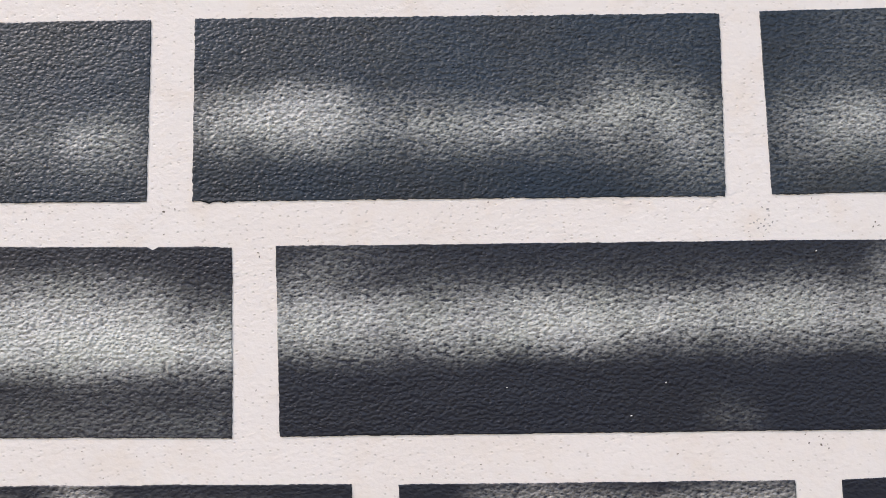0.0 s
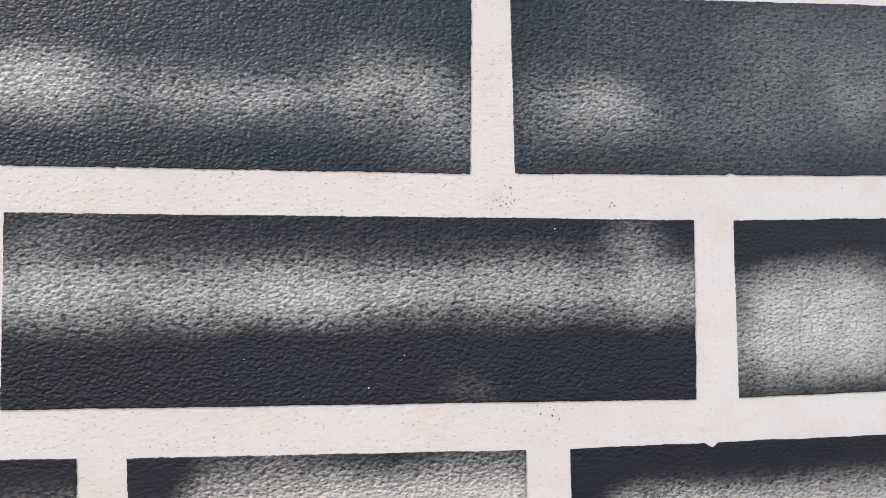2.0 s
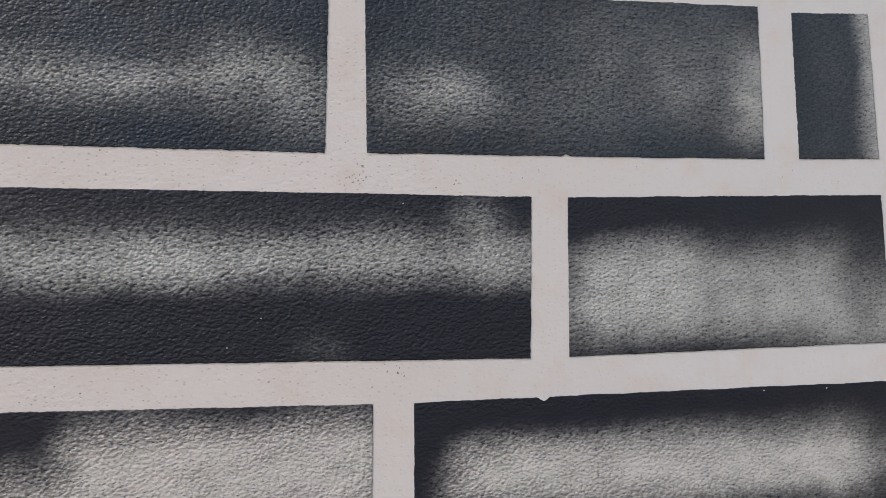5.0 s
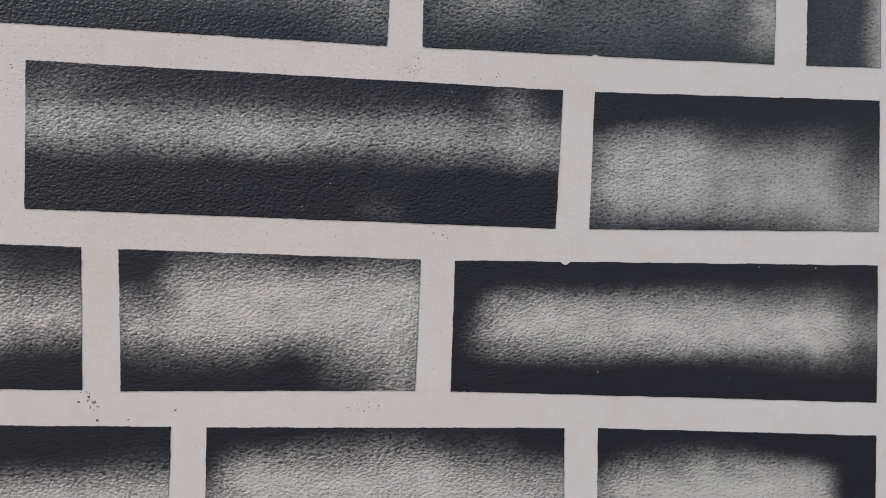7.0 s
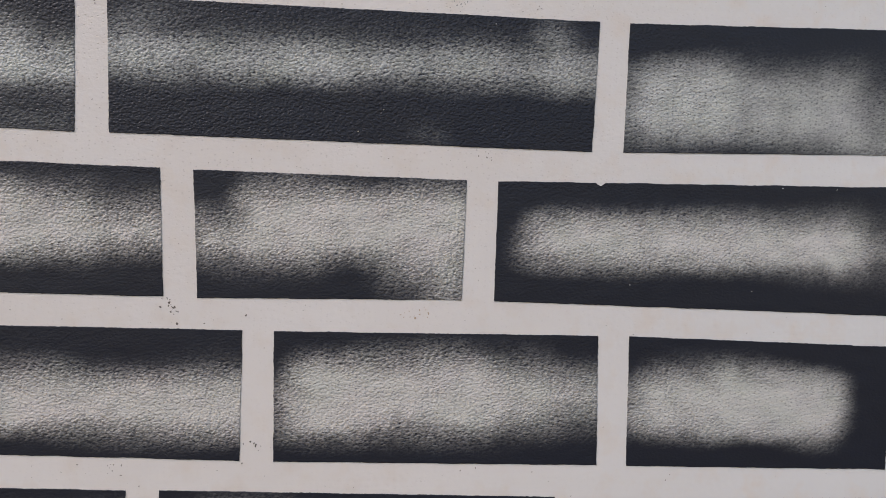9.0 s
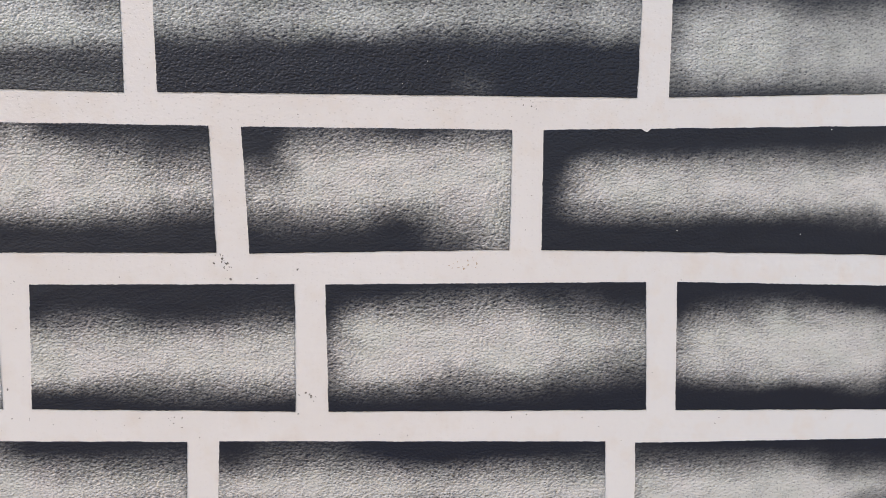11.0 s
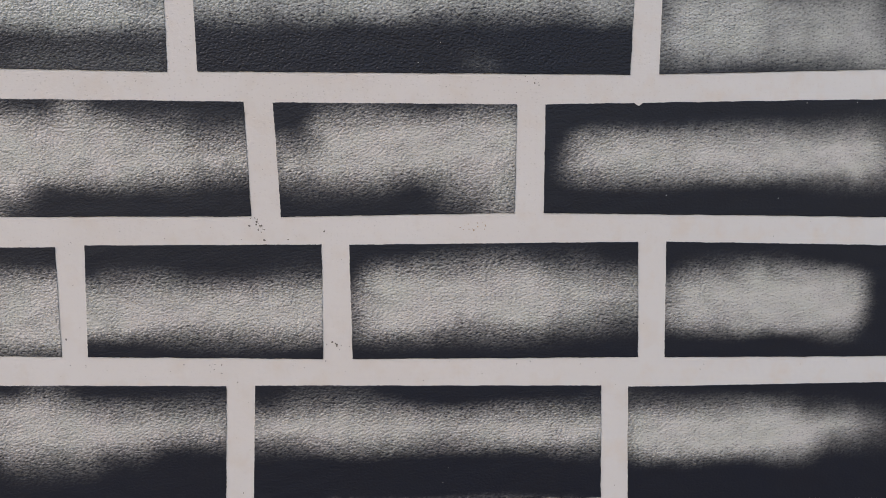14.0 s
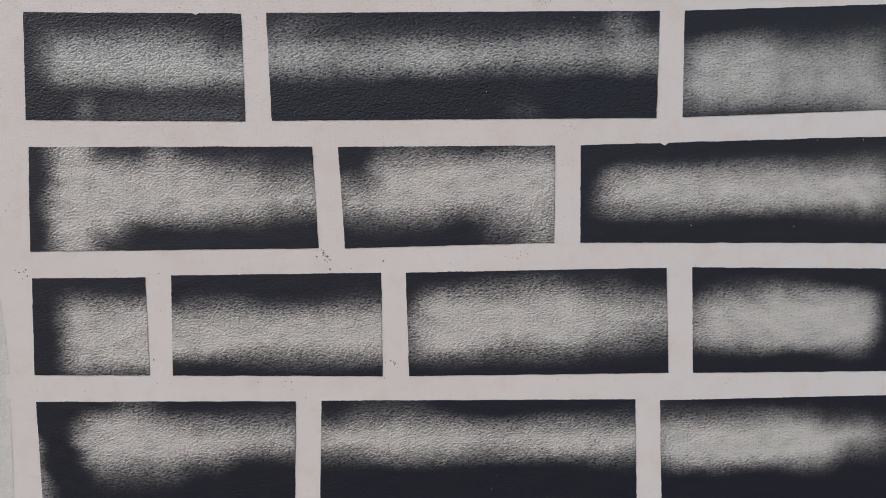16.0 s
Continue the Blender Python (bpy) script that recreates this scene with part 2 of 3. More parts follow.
def surface(name, co, faces, mat, smooth=True, **values):
    """A mesh from arrays of vertices and quads, with float values of its vertices."""
    me = bpy.data.meshes.new(name)
    co, faces = np.asarray(co, np.float32), np.asarray(faces, np.int32)
    me.vertices.add(len(co))
    me.vertices.foreach_set("co", co.ravel())
    me.loops.add(faces.size)
    me.loops.foreach_set("vertex_index", faces.ravel())
    me.polygons.add(len(faces))
    me.polygons.foreach_set("loop_start", np.arange(0, faces.size, 4, dtype=np.int32))
    me.polygons.foreach_set("use_smooth", np.full(len(faces), smooth))
    for key, v in values.items():
        me.attributes.new(key, "FLOAT", "POINT").data.foreach_set("value", np.asarray(v, np.float32).ravel())
    me.materials.append(mat)
    me.update(calc_edges=True)
    me.validate()
    return me


def grid_faces(rows, cols):
    k = np.arange(rows * cols).reshape(rows, cols)
    return np.stack([k[:-1, :-1], k[:-1, 1:], k[1:, 1:], k[1:, :-1]], -1).reshape(-1, 4)


def box_bm(bm, x0, x1, y0, y1, z0, z1, bevel=0.0):
    made = bmesh.ops.create_cube(bm, size=1.0)["verts"]
    bmesh.ops.scale(bm, vec=(x1 - x0, y1 - y0, z1 - z0), verts=made)
    bmesh.ops.translate(bm, vec=((x0 + x1) / 2, (y0 + y1) / 2, (z0 + z1) / 2), verts=made)
    if bevel:
        edges = list({e for v in made for e in v.link_edges})
        bmesh.ops.bevel(bm, geom=edges, offset=bevel, segments=2, affect="EDGES")


def part(name, bm, mat, parent=None, label=""):
    me = bpy.data.meshes.new(name)
    bm.to_mesh(me)
    bm.free()
    me.materials.append(mat)
    ob = new(name, me)
    ob.parent = parent
    return tagged(ob, label)


# ---- where the bricks are painted ----
LAID = []


def lay(tl, tr, br, bl, strokes, nicks=(), rag=0.00008):
    """One painted brick: corners (x, z), spray strokes (u0, u1, v0, v1, softness in metres, strength), nicks (side, u, depth, width)."""
    LAID.append((tl, tr, br, bl, strokes, nicks, rag))


# top course
lay((-0.208, 1.704), (-0.0663, 1.705), (-0.0663, 1.613), (-0.208, 1.6135),
    [(0.2, 1.02, 0.2, 0.46, 0.020, 0.26), (0.72, 0.94, 0.26, 0.42, 0.014, 0.45), (0.0, 1.0, 0.5, 1.1, 0.03, 0.06)])
lay((-0.0446, 1.7054), (0.2178, 1.7056), (0.2165, 1.6128), (-0.0438, 1.613),
    [(0.02, 0.82, 0.31, 0.50, 0.013, 0.37), (0.1, 0.85, 0.35, 0.55, 0.022, 0.15), (0.03, 0.30, 0.33, 0.55, 0.012, 0.52), (0.14, 0.27, 0.36, 0.58, 0.013, 0.4), (0.44, 0.66, 0.31, 0.43, 0.012, 0.30), (0.77, 0.95, 0.36, 0.60, 0.017, 0.5), (0.87, 1.03, 0.08, 0.5, 0.017, 0.34), (0.0, 1.0, 0.62, 1.1, 0.03, 0.06)],
    [("bottom", 0.03, -0.0012, 0.003), ("bottom", 0.06, -0.0009, 0.002)], 0.00014)
lay((0.2381, 1.7064), (0.4769, 1.7105), (0.4769, 1.6161), (0.2391, 1.6133),
    [(0.0, 1.0, 0.05, 0.5, 0.03, 0.12), (0.02, 0.32, 0.26, 0.48, 0.016, 0.36), (0.13, 0.27, 0.28, 0.50, 0.014, 0.45), (0.55, 0.92, 0.4, 0.85, 0.03, 0.15), (0.72, 0.86, 0.28, 0.55, 0.016, 0.2), (0.38, 0.6, 0.1, 0.5, 0.03, 0.12), (0.92, 1.1, 0.12, 0.72, 0.015, 0.58), (0.1, 1.0, 0.5, 1.1, 0.03, 0.12)],
    [("bottom", 0.48, 0.0012, 0.003)])
lay((0.4992, 1.7078), (0.5514, 1.7104), (0.5535, 1.6181), (0.4998, 1.6167),
    [(0.85, 1.2, -0.1, 1.1, 0.007, 0.6), (0.0, 1.0, -0.1, 1.1, 0.03, 0.09)], rag=0.0001)
# second course
lay((-0.2075, 1.5925), (-0.0242, 1.5904), (-0.0225, 1.4995), (-0.2089, 1.502),
    [(0.14, 0.84, 0.38, 0.68, 0.014, 0.92), (0.6, 1.04, 0.36, 0.56, 0.017, 0.9), (0.7, 1.04, 0.5, 0.70, 0.018, 0.55), (0.10, 0.64, 0.36, 0.80, 0.014, 0.5), (0.23, 0.33, 0.0, 0.2, 0.011, 0.3), (0.4, 1.0, -0.05, 0.16, 0.017, 0.15)],
    [("top", 0.79, 0.0015, 0.003)])
lay((-0.0031, 1.5906), (0.3322, 1.5907), (0.33, 1.5), (0.0, 1.5),
    [(-0.02, 1.03, 0.48, 0.69, 0.009, 0.50), (0.0, 1.02, 0.61, 0.77, 0.017, 0.34), (0.04, 0.15, 0.43, 0.64, 0.012, 0.45), (0.0, 0.32, 0.44, 0.58, 0.010, 0.28), (0.33, 0.48, 0.46, 0.72, 0.012, 0.38), (0.0, 0.09, 0.54, 0.92, 0.018, 0.28), (0.22, 0.62, 0.47, 0.67, 0.010, 0.22), (0.66, 0.8, 0.50, 0.74, 0.012, 0.3), (0.88, 0.94, 0.5, 0.96, 0.012, 0.38), (0.91, 1.02, 0.46, 0.66, 0.014, 0.25), (0.63, 0.69, 0.0, 0.12, 0.010, 0.12)])
lay((0.3537, 1.5907), (0.5534, 1.5958), (0.5548, 1.5063), (0.3526, 1.5005),
    [(-0.02, 0.86, 0.09, 0.66, 0.013, 0.52), (0.05, 0.40, 0.14, 0.70, 0.010, 0.62), (0.45, 0.85, 0.1, 0.42, 0.018, 0.36), (0.6, 0.82, 0.12, 0.36, 0.012, 0.28), (0.76, 1.05, -0.05, 0.22, 0.016, 0.45), (0.4, 1.05, 0.3, 0.64, 0.02, 0.14), (0.9, 1.08, 0.0, 0.46, 0.016, 0.42)])
# third course
lay((-0.2076, 1.4792), (0.0338, 1.4777), (0.0379, 1.3904), (-0.2096, 1.3897),
    [(0.09, 0.62, 0.30, 0.78, 0.014, 0.95), (0.09, 0.22, -0.1, 1.1, 0.013, 0.92), (0.1, 0.34, 0.14, 0.85, 0.016, 0.85), (0.41, 0.51, 0.6, 1.0, 0.012, 0.6), (0.3, 0.82, 0.34, 0.78, 0.016, 0.72), (0.55, 1.04, 0.37, 0.69, 0.016, 0.93)])
lay((0.056, 1.4773), (0.2426, 1.477), (0.2418, 1.3933), (0.0608, 1.3901),
    [(0.16, 1.0, 0.36, 0.88, 0.013, 0.95), (-0.02, 0.5, 0.32, 0.62, 0.016, 0.85), (0.72, 1.0, 0.14, 0.78, 0.024, 0.7), (0.86, 1.04, -0.2, 0.5, 0.016, 0.45)])
lay((0.2648, 1.4771), (0.5548, 1.4832), (0.556, 1.3901), (0.2646, 1.3932),
    [(0.07, 0.92, 0.34, 0.72, 0.013, 0.82), (0.14, 0.86, 0.38, 0.66, 0.013, 0.62), (0.82, 1.04, 0.36, 0.66, 0.016, 0.42)],
    [("top", 0.25, 0.0024, 0.0035)])
# fourth course
lay((-0.2091, 1.3666), (-0.1119, 1.3666), (-0.1105, 1.281), (-0.2102, 1.2822),
    [(0.27, 1.1, 0.06, 0.74, 0.013, 0.97)])
lay((-0.0897, 1.368), (0.0915, 1.3687), (0.0917, 1.2779), (-0.0906, 1.2806),
    [(-0.05, 1.05, 0.19, 0.62, 0.013, 0.97), (-0.05, 0.35, 0.28, 0.62, 0.014, 0.4), (0.5, 1.05, 0.3, 0.7, 0.014, 0.3)])
lay((0.1129, 1.3685), (0.3397, 1.3705), (0.3423, 1.278), (0.1148, 1.2777),
    [(0.04, 0.66, 0.25, 0.80, 0.013, 0.95), (0.0, 0.3, 0.22, 0.6, 0.014, 0.7), (0.5, 0.84, 0.32, 0.74, 0.02, 0.75), (0.6, 1.04, 0.35, 0.72, 0.016, 0.8)])
lay((0.3622, 1.3707), (0.5562, 1.3676), (0.5575, 1.2775), (0.3639, 1.2777),
    [(0.06, 0.78, 0.30, 0.72, 0.015, 0.9), (0.3, 0.82, 0.24, 0.76, 0.010, 0.7), (-0.02, 0.4, 0.28, 0.66, 0.015, 0.6)])
# lowest course in view
lay((-0.2097, 1.2588), (0.0157, 1.2566), (0.0131, 1.165), (-0.2072, 1.166),
      [(0.20, 1.03, 0.50, 0.78, 0.014, 0.93), (0.21, 0.55, 0.38, 0.74, 0.018, 0.85), (0.15, 0.4, 0.56, 0.84, 0.012, 0.6), (0.2, 0.75, 0.43, 0.7, 0.016, 0.6), (0.3, 0.46, 0.7, 1.0, 0.015, 0.3), (-0.06, 0.02, 0.0, 0.66, 0.008, 0.5)])
lay((0.038, 1.2568), (0.3132, 1.2548), (0.315, 1.1613), (0.0352, 1.1639),
      [(-0.02, 1.03, 0.50, 0.76, 0.013, 0.93), (0.15, 0.46, 0.48, 0.70, 0.012, 0.6), (0.1, 0.3, 0.6, 0.92, 0.016, 0.3), (0.62, 1.0, 0.46, 0.70, 0.012, 0.5), (0.2, 1.0, -0.1, -0.02, 0.005, 0.4)])
lay((0.335, 1.2537), (0.5575, 1.2560), (0.558, 1.1577), (0.3371, 1.1599),
      [(-0.02, 0.62, 0.46, 0.80, 0.014, 0.95), (0.02, 0.70, 0.40, 0.66, 0.011, 0.9), (0.45, 0.84, 0.54, 0.74, 0.014, 0.75), (0.6, 0.94, 0.56, 0.70, 0.015, 0.5)])


# ---- the painted wall ----
LEFT, RIGHT, DEPTH, TOP = -0.75, 0.5755, 0.22, 2.45


def build_wall():
    fine_x = np.arange(-0.262, 0.5725, 0.0015)
    turn = np.radians(np.arange(0, 91, 15))
    arris_x, arris_y = RIGHT - 0.003 + 0.003 * np.sin(turn), 0.003 - 0.003 * np.cos(turn)
    px = np.r_[LEFT, LEFT, LEFT + 0.004, np.linspace(-0.70, -0.27, 12), fine_x, arris_x, RIGHT, RIGHT, LEFT]
    py = np.r_[0.12, 0.004, 0.0, np.zeros(12), np.zeros(len(fine_x)), arris_y, 0.12, DEPTH, DEPTH]
    z = np.r_[0.0, 0.4, 0.8, 1.05, np.arange(1.12, 1.74, 0.0015), 1.80, 2.1, TOP]
    X, Z = np.meshgrid(px, z)
    Y = np.tile(py, (len(z), 1))
    inside = ((X > -0.262) & (Z >= 1.12) & (Z < 1.741) & (Y < 0.01)).astype(float)
    rough = 0.00003 * sample(LUMP, X, Z) + 0.00002 * sample(SWELL, X, Z) + 0.00020 * np.clip(sample(WRINKLE, X, Z) - 1.3, 0, 1)
    pits = np.maximum(0, sample(WRINKLE, X, Z) - 2.0) * 0.00025
    Y = Y - inside * (rough - pits)
    for tl, tr, br, bl, *_ in LAID:
        deep = np.minimum(np.minimum(X - max(tl[0], bl[0]), min(tr[0], br[0]) - X), np.minimum(Z - max(bl[1], br[1]), min(tl[1], tr[1]) - Z))
        Y = Y + inside * np.clip((deep - 0.002) / 0.002, 0, 1) * 0.0012
    # the arris wanders, with a chip near the top
    near = np.clip((X - 0.565) / 0.008, 0, 1) * inside
    X = X + near * (0.0001 * sample(SWELL, 0 * X, Z) + 0.00006 * sample(EDGE, 0 * X + 0.1, Z))
    chip = np.exp(-(((Z - 1.6864) / 0.0013) ** 2)) * np.clip((X - 0.568) / 0.006, 0, 1)
    X, Y = X - 0.0009 * chip, Y + 0.0015 * chip
    rows, cols = X.shape
    co = np.stack([X, Y, Z], -1).reshape(-1, 3)
    k = np.arange(rows * cols).reshape(rows, cols)
    nxt = np.roll(k, -1, axis=1)
    faces = np.stack([k[:-1], nxt[:-1], nxt[1:], k[1:]], -1).reshape(-1, 4)
    ob = new("wall_north", surface("wall_north", co, faces, MORTAR))
    tagged(ob, "off-white painted plaster wall with hand-painted dark brick pattern", "wall", kind="structure")
    cap = bmesh.new()
    box_bm(cap, LEFT - 0.01, RIGHT + 0.01, -0.01, DEPTH + 0.01, TOP - 0.004, TOP + 0.05, 0.004)
    part("coping", cap, MORTAR, ob, "plain off-white coping on the wall")
    return ob


wall = build_wall()


def brick(tl, tr, br, bl, strokes, nicks, rag):
    """A slab of textured paint for one laid brick."""
    sky_tint = 1.0 if bl[1] > 1.6 else 0.2 if bl[1] > 1.48 else 0.0  # sky reflection put in as a bluer top course; upper mist is cooler
    w, h = max(tr[0], br[0]) - min(tl[0], bl[0]), max(tl[1], tr[1]) - min(bl[1], br[1])
    grain = 0.0005 if bl[1] > 1.48 else 0.0006
    nu, nv = int(w / grain) + 1, int(h / grain) + 1
    U, V = np.meshgrid(np.linspace(0, 1, nu), np.linspace(0, 1, nv))
    tl, tr, br, bl = (np.array(p)[:, None, None] for p in (tl, tr, br, bl))
    X, Z = (bl * (1 - U) + br * U) * (1 - V) + (tl * (1 - U) + tr * U) * V
    # ragged, slightly wavering tape lines
    side = lambda d: np.clip(1 - d / 0.004, 0, 1) ** 2
    wob = rag * sample(EDGE, X, Z) + 0.0001 * sample(SWELL, X, Z)
    DX, DZ = X.copy(), Z.copy()
    X = X + wob * (side((1 - U) * w) + side(U * w))
    Z = Z + wob * (side((1 - V) * h) + side(V * h))
    for where, u, depth, width in nicks:
        bell = np.clip(1 - np.abs(U - u) * w / width, 0, 1)
        if where == "top":
            Z = Z - depth * bell * side((1 - V) * h)
        else:
            Z = Z + depth * bell * side(V * h)
    # the mist of spray paint
    sway = min(1.0, w / 0.15)
    mu = U * w + sway * (0.0020 * sample(DRIFT, DX, DZ) + 0.0007 * sample(CLOUD, DX, DZ))
    mv = V * h + 0.0009 * sample(DRIFT_B, DX, DZ) + 0.0004 * sample(STREAK, DX, DZ) + 0.0005 * sample(PUFF, DX, DZ)
    feather = 1 + 0.28 * np.tanh(sample(DRIFT_B, DX + 0.07, DZ))
    clear = np.ones_like(U)
    for u0, u1, v0, v1, soft, strength in strokes:
        qx = np.abs(mu - (u0 + u1) / 2 * w) - (u1 - u0) / 2 * w
        qz = np.abs(mv - (v0 + v1) / 2 * h) - (v1 - v0) / 2 * h
        r = min(0.012, (u1 - u0) / 2 * w, (v1 - v0) / 2 * h)
        qx, qz = qx + r, qz + r
        d = np.hypot(np.maximum(qx, 0), np.maximum(qz, 0)) + np.minimum(np.maximum(qx, qz), 0) - r
        f = np.clip(0.5 - d / (2.7 * soft * feather), 0, 1)
        clear *= 1 - strength * (f * f * (3 - 2 * f)) ** 1.25
    mist = 1 - clear
    crisp = 0.38 if bl[1, 0, 0] < 1.48 else 0.3
    mist = mist * (1 - crisp) + crisp * mist**2 * (3 - 2 * mist)
    relief = sample(RELIEF, DX, DZ)
    # upright wrinkles towards one end of the lower bricks
    comb = np.clip((U - 0.74) / 0.2, 0, 1) * np.clip((1.475 - DZ) / 0.02, 0, 1) * np.clip((0.3 - DX) / 0.05, 0, 1) * 0.65
    relief = relief * (1 - comb) + sample(COMB, DX, DZ) * comb
    cloud = sample(CLOUD, DX, DZ)
    mist = np.clip(mist * (1 + 0.05 * cloud), 0, 1)
    # more mist on the bumps' upper, sunward flanks: a lit side put into the colour
    hz, hx = np.gradient(relief, h / (nv - 1), w / (nu - 1))
    bump_shade = np.clip((-0.85 * hz + 0.5 * hx) * 0.0008, -1.5, 1.5)
    mist = mist + np.sqrt(np.clip(mist * (1 - mist), 0, 1)) * (0.12 * bump_shade + 0.06 * relief)
    mist = np.clip(mist, 0, 1)
    # the upper courses were painted on a coarser coat; lower down the bare dark coat is smoother than the mist
    coarse = np.clip((Z - 1.47) / 0.02, 0, 1)
    fine = np.clip((X - 0.28) / 0.22, 0, 1)
    tooth = coarse * (0.00028 + 0.00006 * np.clip((Z - 1.6) / 0.02, 0, 1)) * (1 - 0.75 * fine) + coarse * 0.00021 * mist * (1 - 0.6 * fine)
    tooth += (1 - coarse) * (0.00007 + 0.00009 * mist + 0.0011 * mist * (1 - mist)) * (1 - 0.55 * fine)
    rim = np.minimum(np.minimum(U, 1 - U) * w, np.minimum(V, 1 - V) * h)
    Y = -(0.00032 + np.clip(rim / 0.005, 0.12, 1) * ((0.5 + 0.9 * comb) * tooth * relief + 0.00006 * sample(SWELL, DX, DZ)))
    # a skirt round the rim, down into the wall
    face = np.stack([X, Y, Z], -1).reshape(-1, 3)
    k = np.arange(nu * nv).reshape(nv, nu)
    ring = np.r_[k[0, :-1], k[:-1, -1], k[-1, :0:-1], k[:0:-1, 0]]
    foot = face[ring] * (1, 0, 1) + (0, 0.001, 0)
    low = np.arange(len(ring)) + nu * nv
    skirt = np.stack([ring, low, np.roll(low, -1), np.roll(ring, -1)], -1)
    co = np.concatenate([face, foot])
    rows = {"mist": np.r_[mist.ravel(), mist.ravel()[ring] * 0.3], "sky_tint": np.full(len(co), sky_tint)}
    tooth = tooth * np.where(DZ > 1.48, 2.2, 3.6)
    rows["tooth"] = np.r_[tooth.ravel(), tooth.ravel()[ring]]
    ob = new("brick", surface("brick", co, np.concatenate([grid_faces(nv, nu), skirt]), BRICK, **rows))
    ob.parent = wall
    return ob


for spec in LAID:
    brick(*spec)


# ---- bare plaster beside the painted field ----
def build_bare():
    X, Z = np.meshgrid(np.linspace(-0.300, -0.2320, 60), np.linspace(1.10, 1.385, 230))
    step = np.where((Z > 1.262) & (Z < 1.284), -0.004, 0.0)
    X = X + np.clip((X + 0.25) / 0.018, 0, 1) * (step + 0.0003 * sample(SWELL, X, Z) - np.clip((Z - 1.30) / 0.085, 0, 1) * 0.009)
    Y = -(0.00006 + 0.00012 * np.abs(sample(PEEL, X, Z)) - 0.0005 * np.maximum(0, sample(WRINKLE, X, Z) - 1.2))
    ob = new("bare_plaster", surface("bare_plaster", np.stack([X, Y, Z], -1).reshape(-1, 3), grid_faces(*X.shape), PLASTER))
    ob.parent = wall
    tagged(ob, "rough grey unpainted plaster strip")


build_bare()


# ---- specks of dirt on the white bands, pale flecks on the dark bricks ----
def specks(name, mat, places, per, spread, size, y, seed):
    """Small irregular flakes in clusters round places (x, z)."""
    dice = random.Random(seed)
    bm = bmesh.new()
    for cx, cz in places:
        for _ in range(per):
            x, z = cx + dice.gauss(0, spread), cz + dice.gauss(0, spread * 0.7)
            r, a, lean = size * dice.uniform(0.45, 1.2), dice.uniform(0.3, 0.8), dice.uniform(0, 3.14)
            rim = []
            for n in range(7):
                t = n / 7 * 2 * math.pi
                q = r * dice.uniform(0.7, 1.2)
                px, pz = q * math.cos(t), q * a * math.sin(t)
                rim.append((x + px * math.cos(lean) - pz * math.sin(lean), z + px * math.sin(lean) + pz * math.cos(lean)))
            low = [bm.verts.new((px, y + 0.0004, pz)) for px, pz in rim]
            top = [bm.verts.new((x + (px - x) * 0.8, y - 0.0001, z + (pz - z) * 0.8)) for px, pz in rim]
            bm.faces.new(top[::-1])
            for n in range(7):
                bm.faces.new((low[n], low[n - 1], top[n - 1], top[n]))
    bmesh.ops.recalc_face_normals(bm, faces=bm.faces)
    ob = part(name, bm, mat, wall)
    ob["kind"] = "stuff"


HOLE = plain("pinhole_dirt", (0.26, 0.22, 0.19), (0.40, 0.36, 0.33), 0.85, 300.0, 900.0)
GRIME = plain("grey_grime", (0.28, 0.27, 0.26), (0.42, 0.41, 0.40), 0.8, 300.0, 900.0)
specks("grime_specks", GRIME, [(0.2364, 1.5986), (0.233, 1.601)], 7, 0.0035, 0.0009, -0.00005, 9)
specks("dirt_specks", FLAKE, [(0.042, 1.3855), (0.0455, 1.3815), (-0.2169, 1.3706)], 7, 0.0032, 0.0010, -0.00005, 3)
specks("dirt_specks", FLAKE, [(-0.012, 1.5863), (0.2522, 1.4949), (0.2574, 1.491), (0.0043, 1.2694), (0.1074, 1.2884), (-0.059, 1.6089), (0.0087, 1.2714), (0.29, 1.60)], 3, 0.0035, 0.0008, -0.00005, 4)
specks("dirt_specks", FLAKE, [(-0.222, 1.43), (-0.226, 1.415), (-0.215, 1.48), (-0.218, 1.32), (0.12, 1.38), (0.33, 1.60), (0.40, 1.262), (0.25, 1.268), (-0.05, 1.602), (0.1, 1.487), (0.35, 1.375), (-0.1, 1.272)], 2, 0.006, 0.0006, -0.00005, 5)
specks("dirt_specks", FLAKE, [(-0.0164, 1.2738), (0.0061, 1.2697), (0.0114, 1.2666), (0.0244, 1.2595), (0.0935, 1.2898), (0.0927, 1.2761), (0.0655, 1.3726), (-0.1003, 1.3695), (0.0931, 1.3791), (0.0428, 1.3866), (0.0453, 1.3784), (0.048, 1.3722), (0.0372, 1.3891), (-0.1066, 1.2944)], 1, 0.0004, 0.0011, -0.00005, 12)
specks("dirt_specks", FLAKE, [(0.0992, 1.2904), (0.1015, 1.2895)], 3, 0.0012, 0.0009, -0.00005, 13)


def pinholes():
    """Places strewn over the white bands alone."""
    dice, out = random.Random(21), []
    while len(out) < 170:
        x, z = dice.uniform(-0.225, 0.56), dice.uniform(1.14, 1.62)
        clear = all(x < min(tl[0], bl[0]) - 0.002 or x > max(tr[0], br[0]) + 0.002 or z < min(bl[1], br[1]) - 0.002 or z > max(tl[1], tr[1]) + 0.002
                    for tl, tr, br, bl, *_ in LAID)
        if clear and dice.random() < (1.0 if x < 0.3 else 0.4):
            out.append((x, z))
    return out


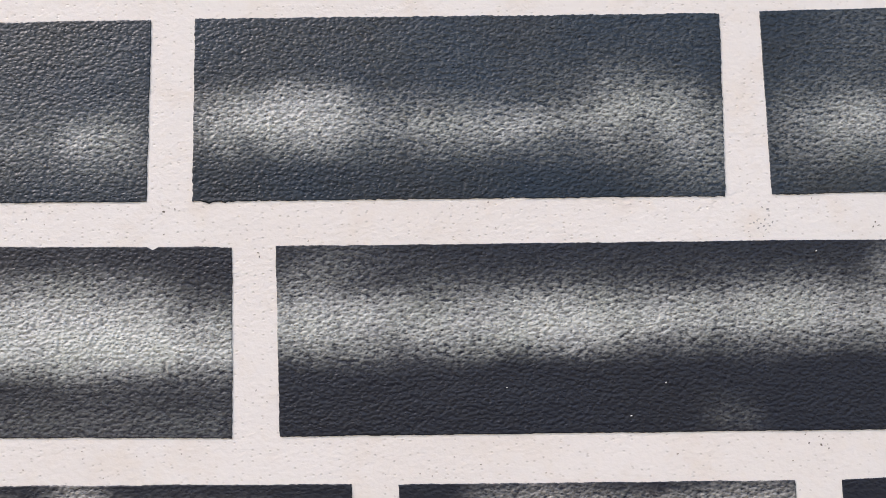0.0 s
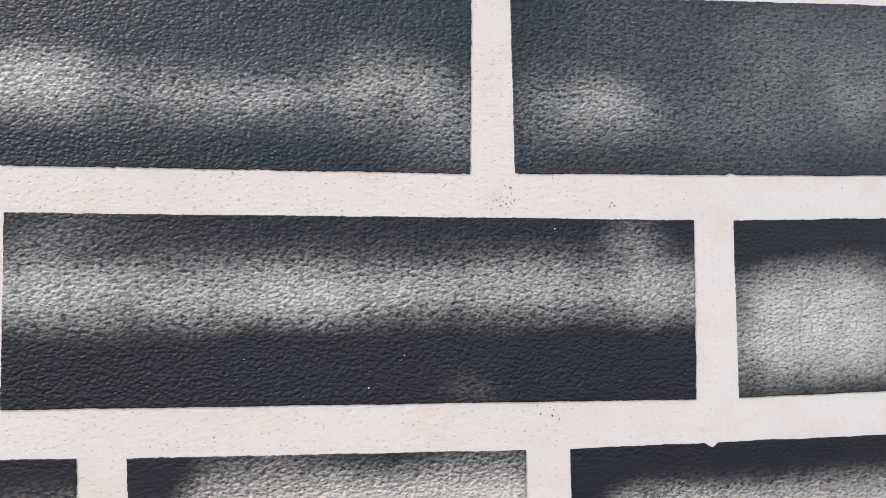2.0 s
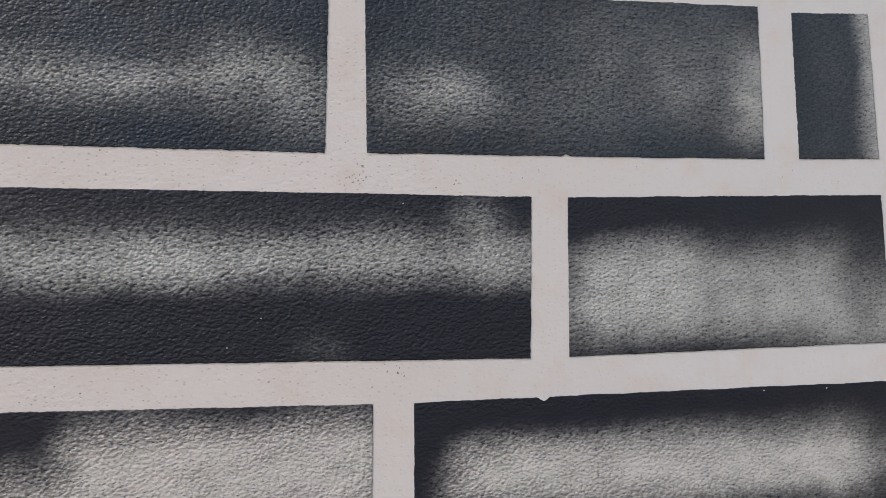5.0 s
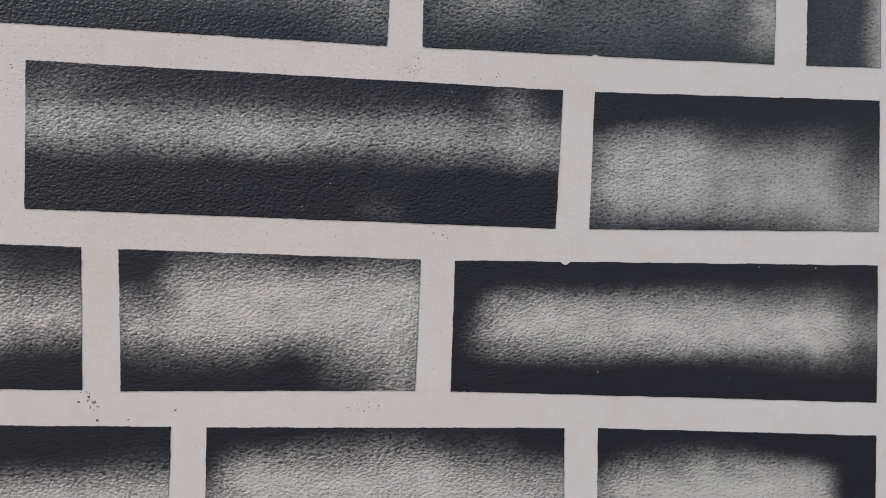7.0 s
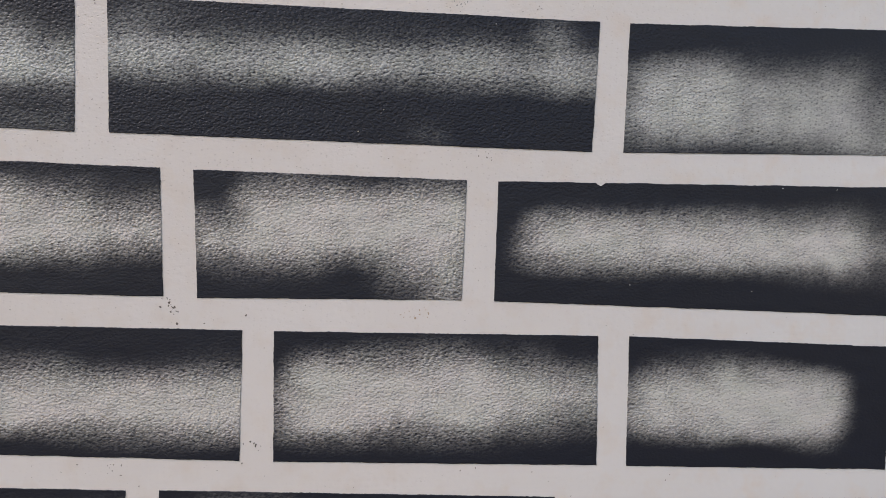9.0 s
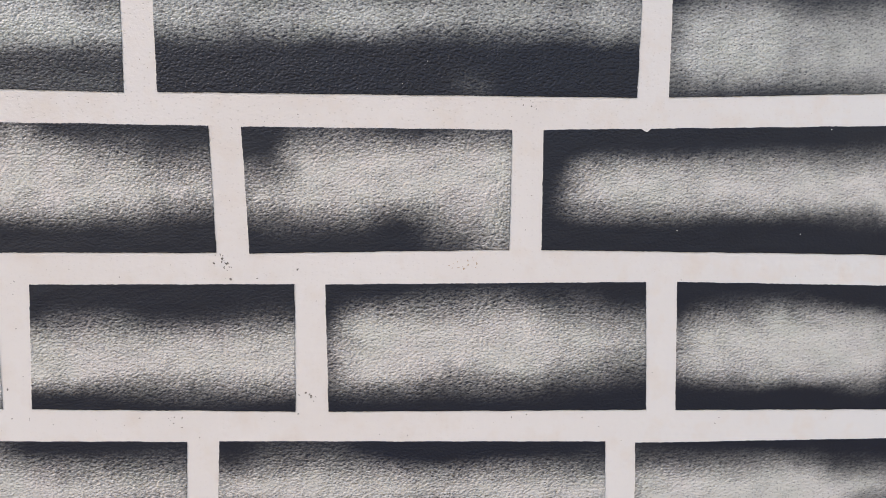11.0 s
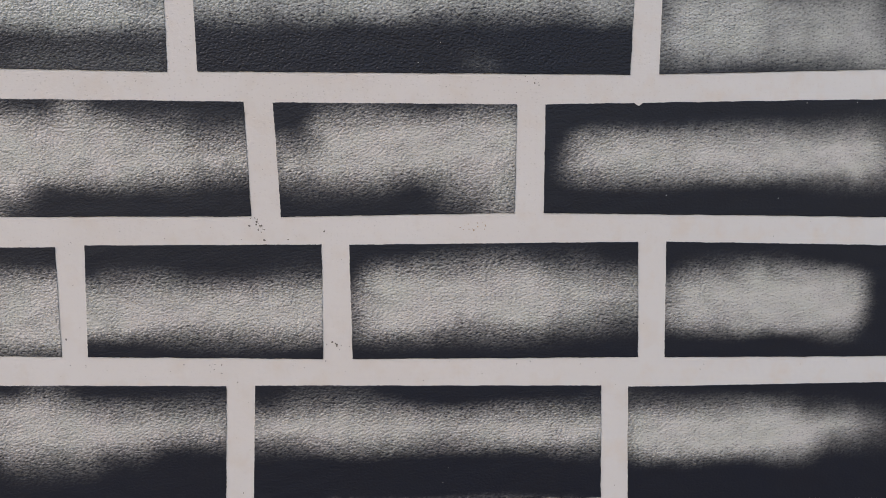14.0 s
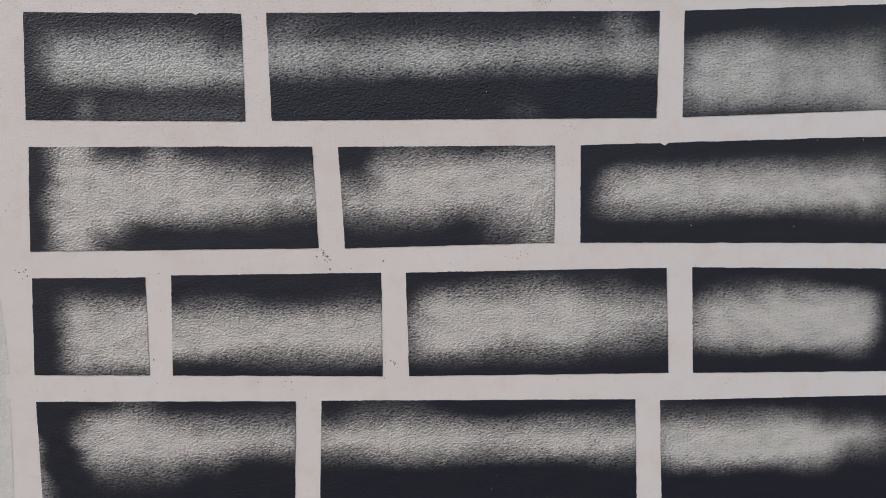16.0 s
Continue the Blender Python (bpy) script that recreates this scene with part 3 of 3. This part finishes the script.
specks("pinholes", HOLE, pinholes(), 1, 0.0002, 0.00058, -0.00005, 14)
specks("pale_flecks", PALE, [(0.1072, 1.5229), (0.1837, 1.5238), (0.165, 1.507), (0.222, 1.546), (0.47, 1.4795), (0.51, 1.480), (0.36, 1.407), (0.45, 1.406), (0.19, 1.188), (0.187, 1.176), (0.26, 1.585)], 1, 0.001, 0.00055, -0.0006, 6)

OCHRE = plain("ochre_stain", (0.42, 0.30, 0.2), (0.55, 0.43, 0.33), 0.8, 300.0, 900.0)
specks("ochre_specks", OCHRE, [(0.2145, 1.3815), (0.205, 1.382)], 7, 0.0035, 0.0009, -0.0001, 8)

# ---- ground, and the building across the way ----
g = bmesh.new()
bmesh.ops.create_grid(g, x_segments=20, y_segments=20, size=400)
tagged(part("ground", g, SOIL), "bare brown earth reaching to the horizon", "ground", kind="structure")


def build_house():
    house = new("house")
    house.location, house.rotation_euler = (4.95, 9.25, 0), (0, 0, radians(-48.6))
    tagged(house, "low cream boarded building with teal window band and grey base", "house")
    W, D = 10.0, 6.0

    def block(name, x0, x1, y0, y1, z0, z1, mat, parent=house, label="", bevel=0.008):
        bm = bmesh.new()
        box_bm(bm, x0, x1, y0, y1, z0, z1, bevel)
        return part(name, bm, mat, parent, label)

    block("base_wall", 0, W, 0, D, -0.02, 1.10, RENDER, label="grey rendered base wall")
    block("sill", -0.03, W + 0.03, -0.06, 0.1, 1.10, 1.18, DARK, label="dark window sill")
    block("wall", 0.02, W - 0.02, 0.06, D, 1.18, 3.42, PALE_WALL)
    for n in range(3):
        x = 0.4 + n * 3.1
        win = block("window", x, x + 2.9, 0.02, 0.058, 1.18, 1.80, TEAL, label="teal painted window panel")
        for q in (0.0, 2.84):
            block("frame", x + q, x + q + 0.06, -0.01, 0.03, 1.18, 1.80, GREY, win)
    block("lintel", -0.02, W + 0.02, -0.03, 0.06, 1.81, 1.96, GREY, label="grey lintel beam")
    for z0, z1 in ((2.0, 2.38), (2.43, 2.51), (2.56, 3.0), (3.06, 3.41)):
        block("board", 0, W, 0.0, 0.058, z0, z1, CREAM)
    block("roof_edge", -0.05, W + 0.05, -0.05, D + 0.05, 3.42, 3.48, PALE_WALL, label="pale grey roof edge")
    return house


build_house()
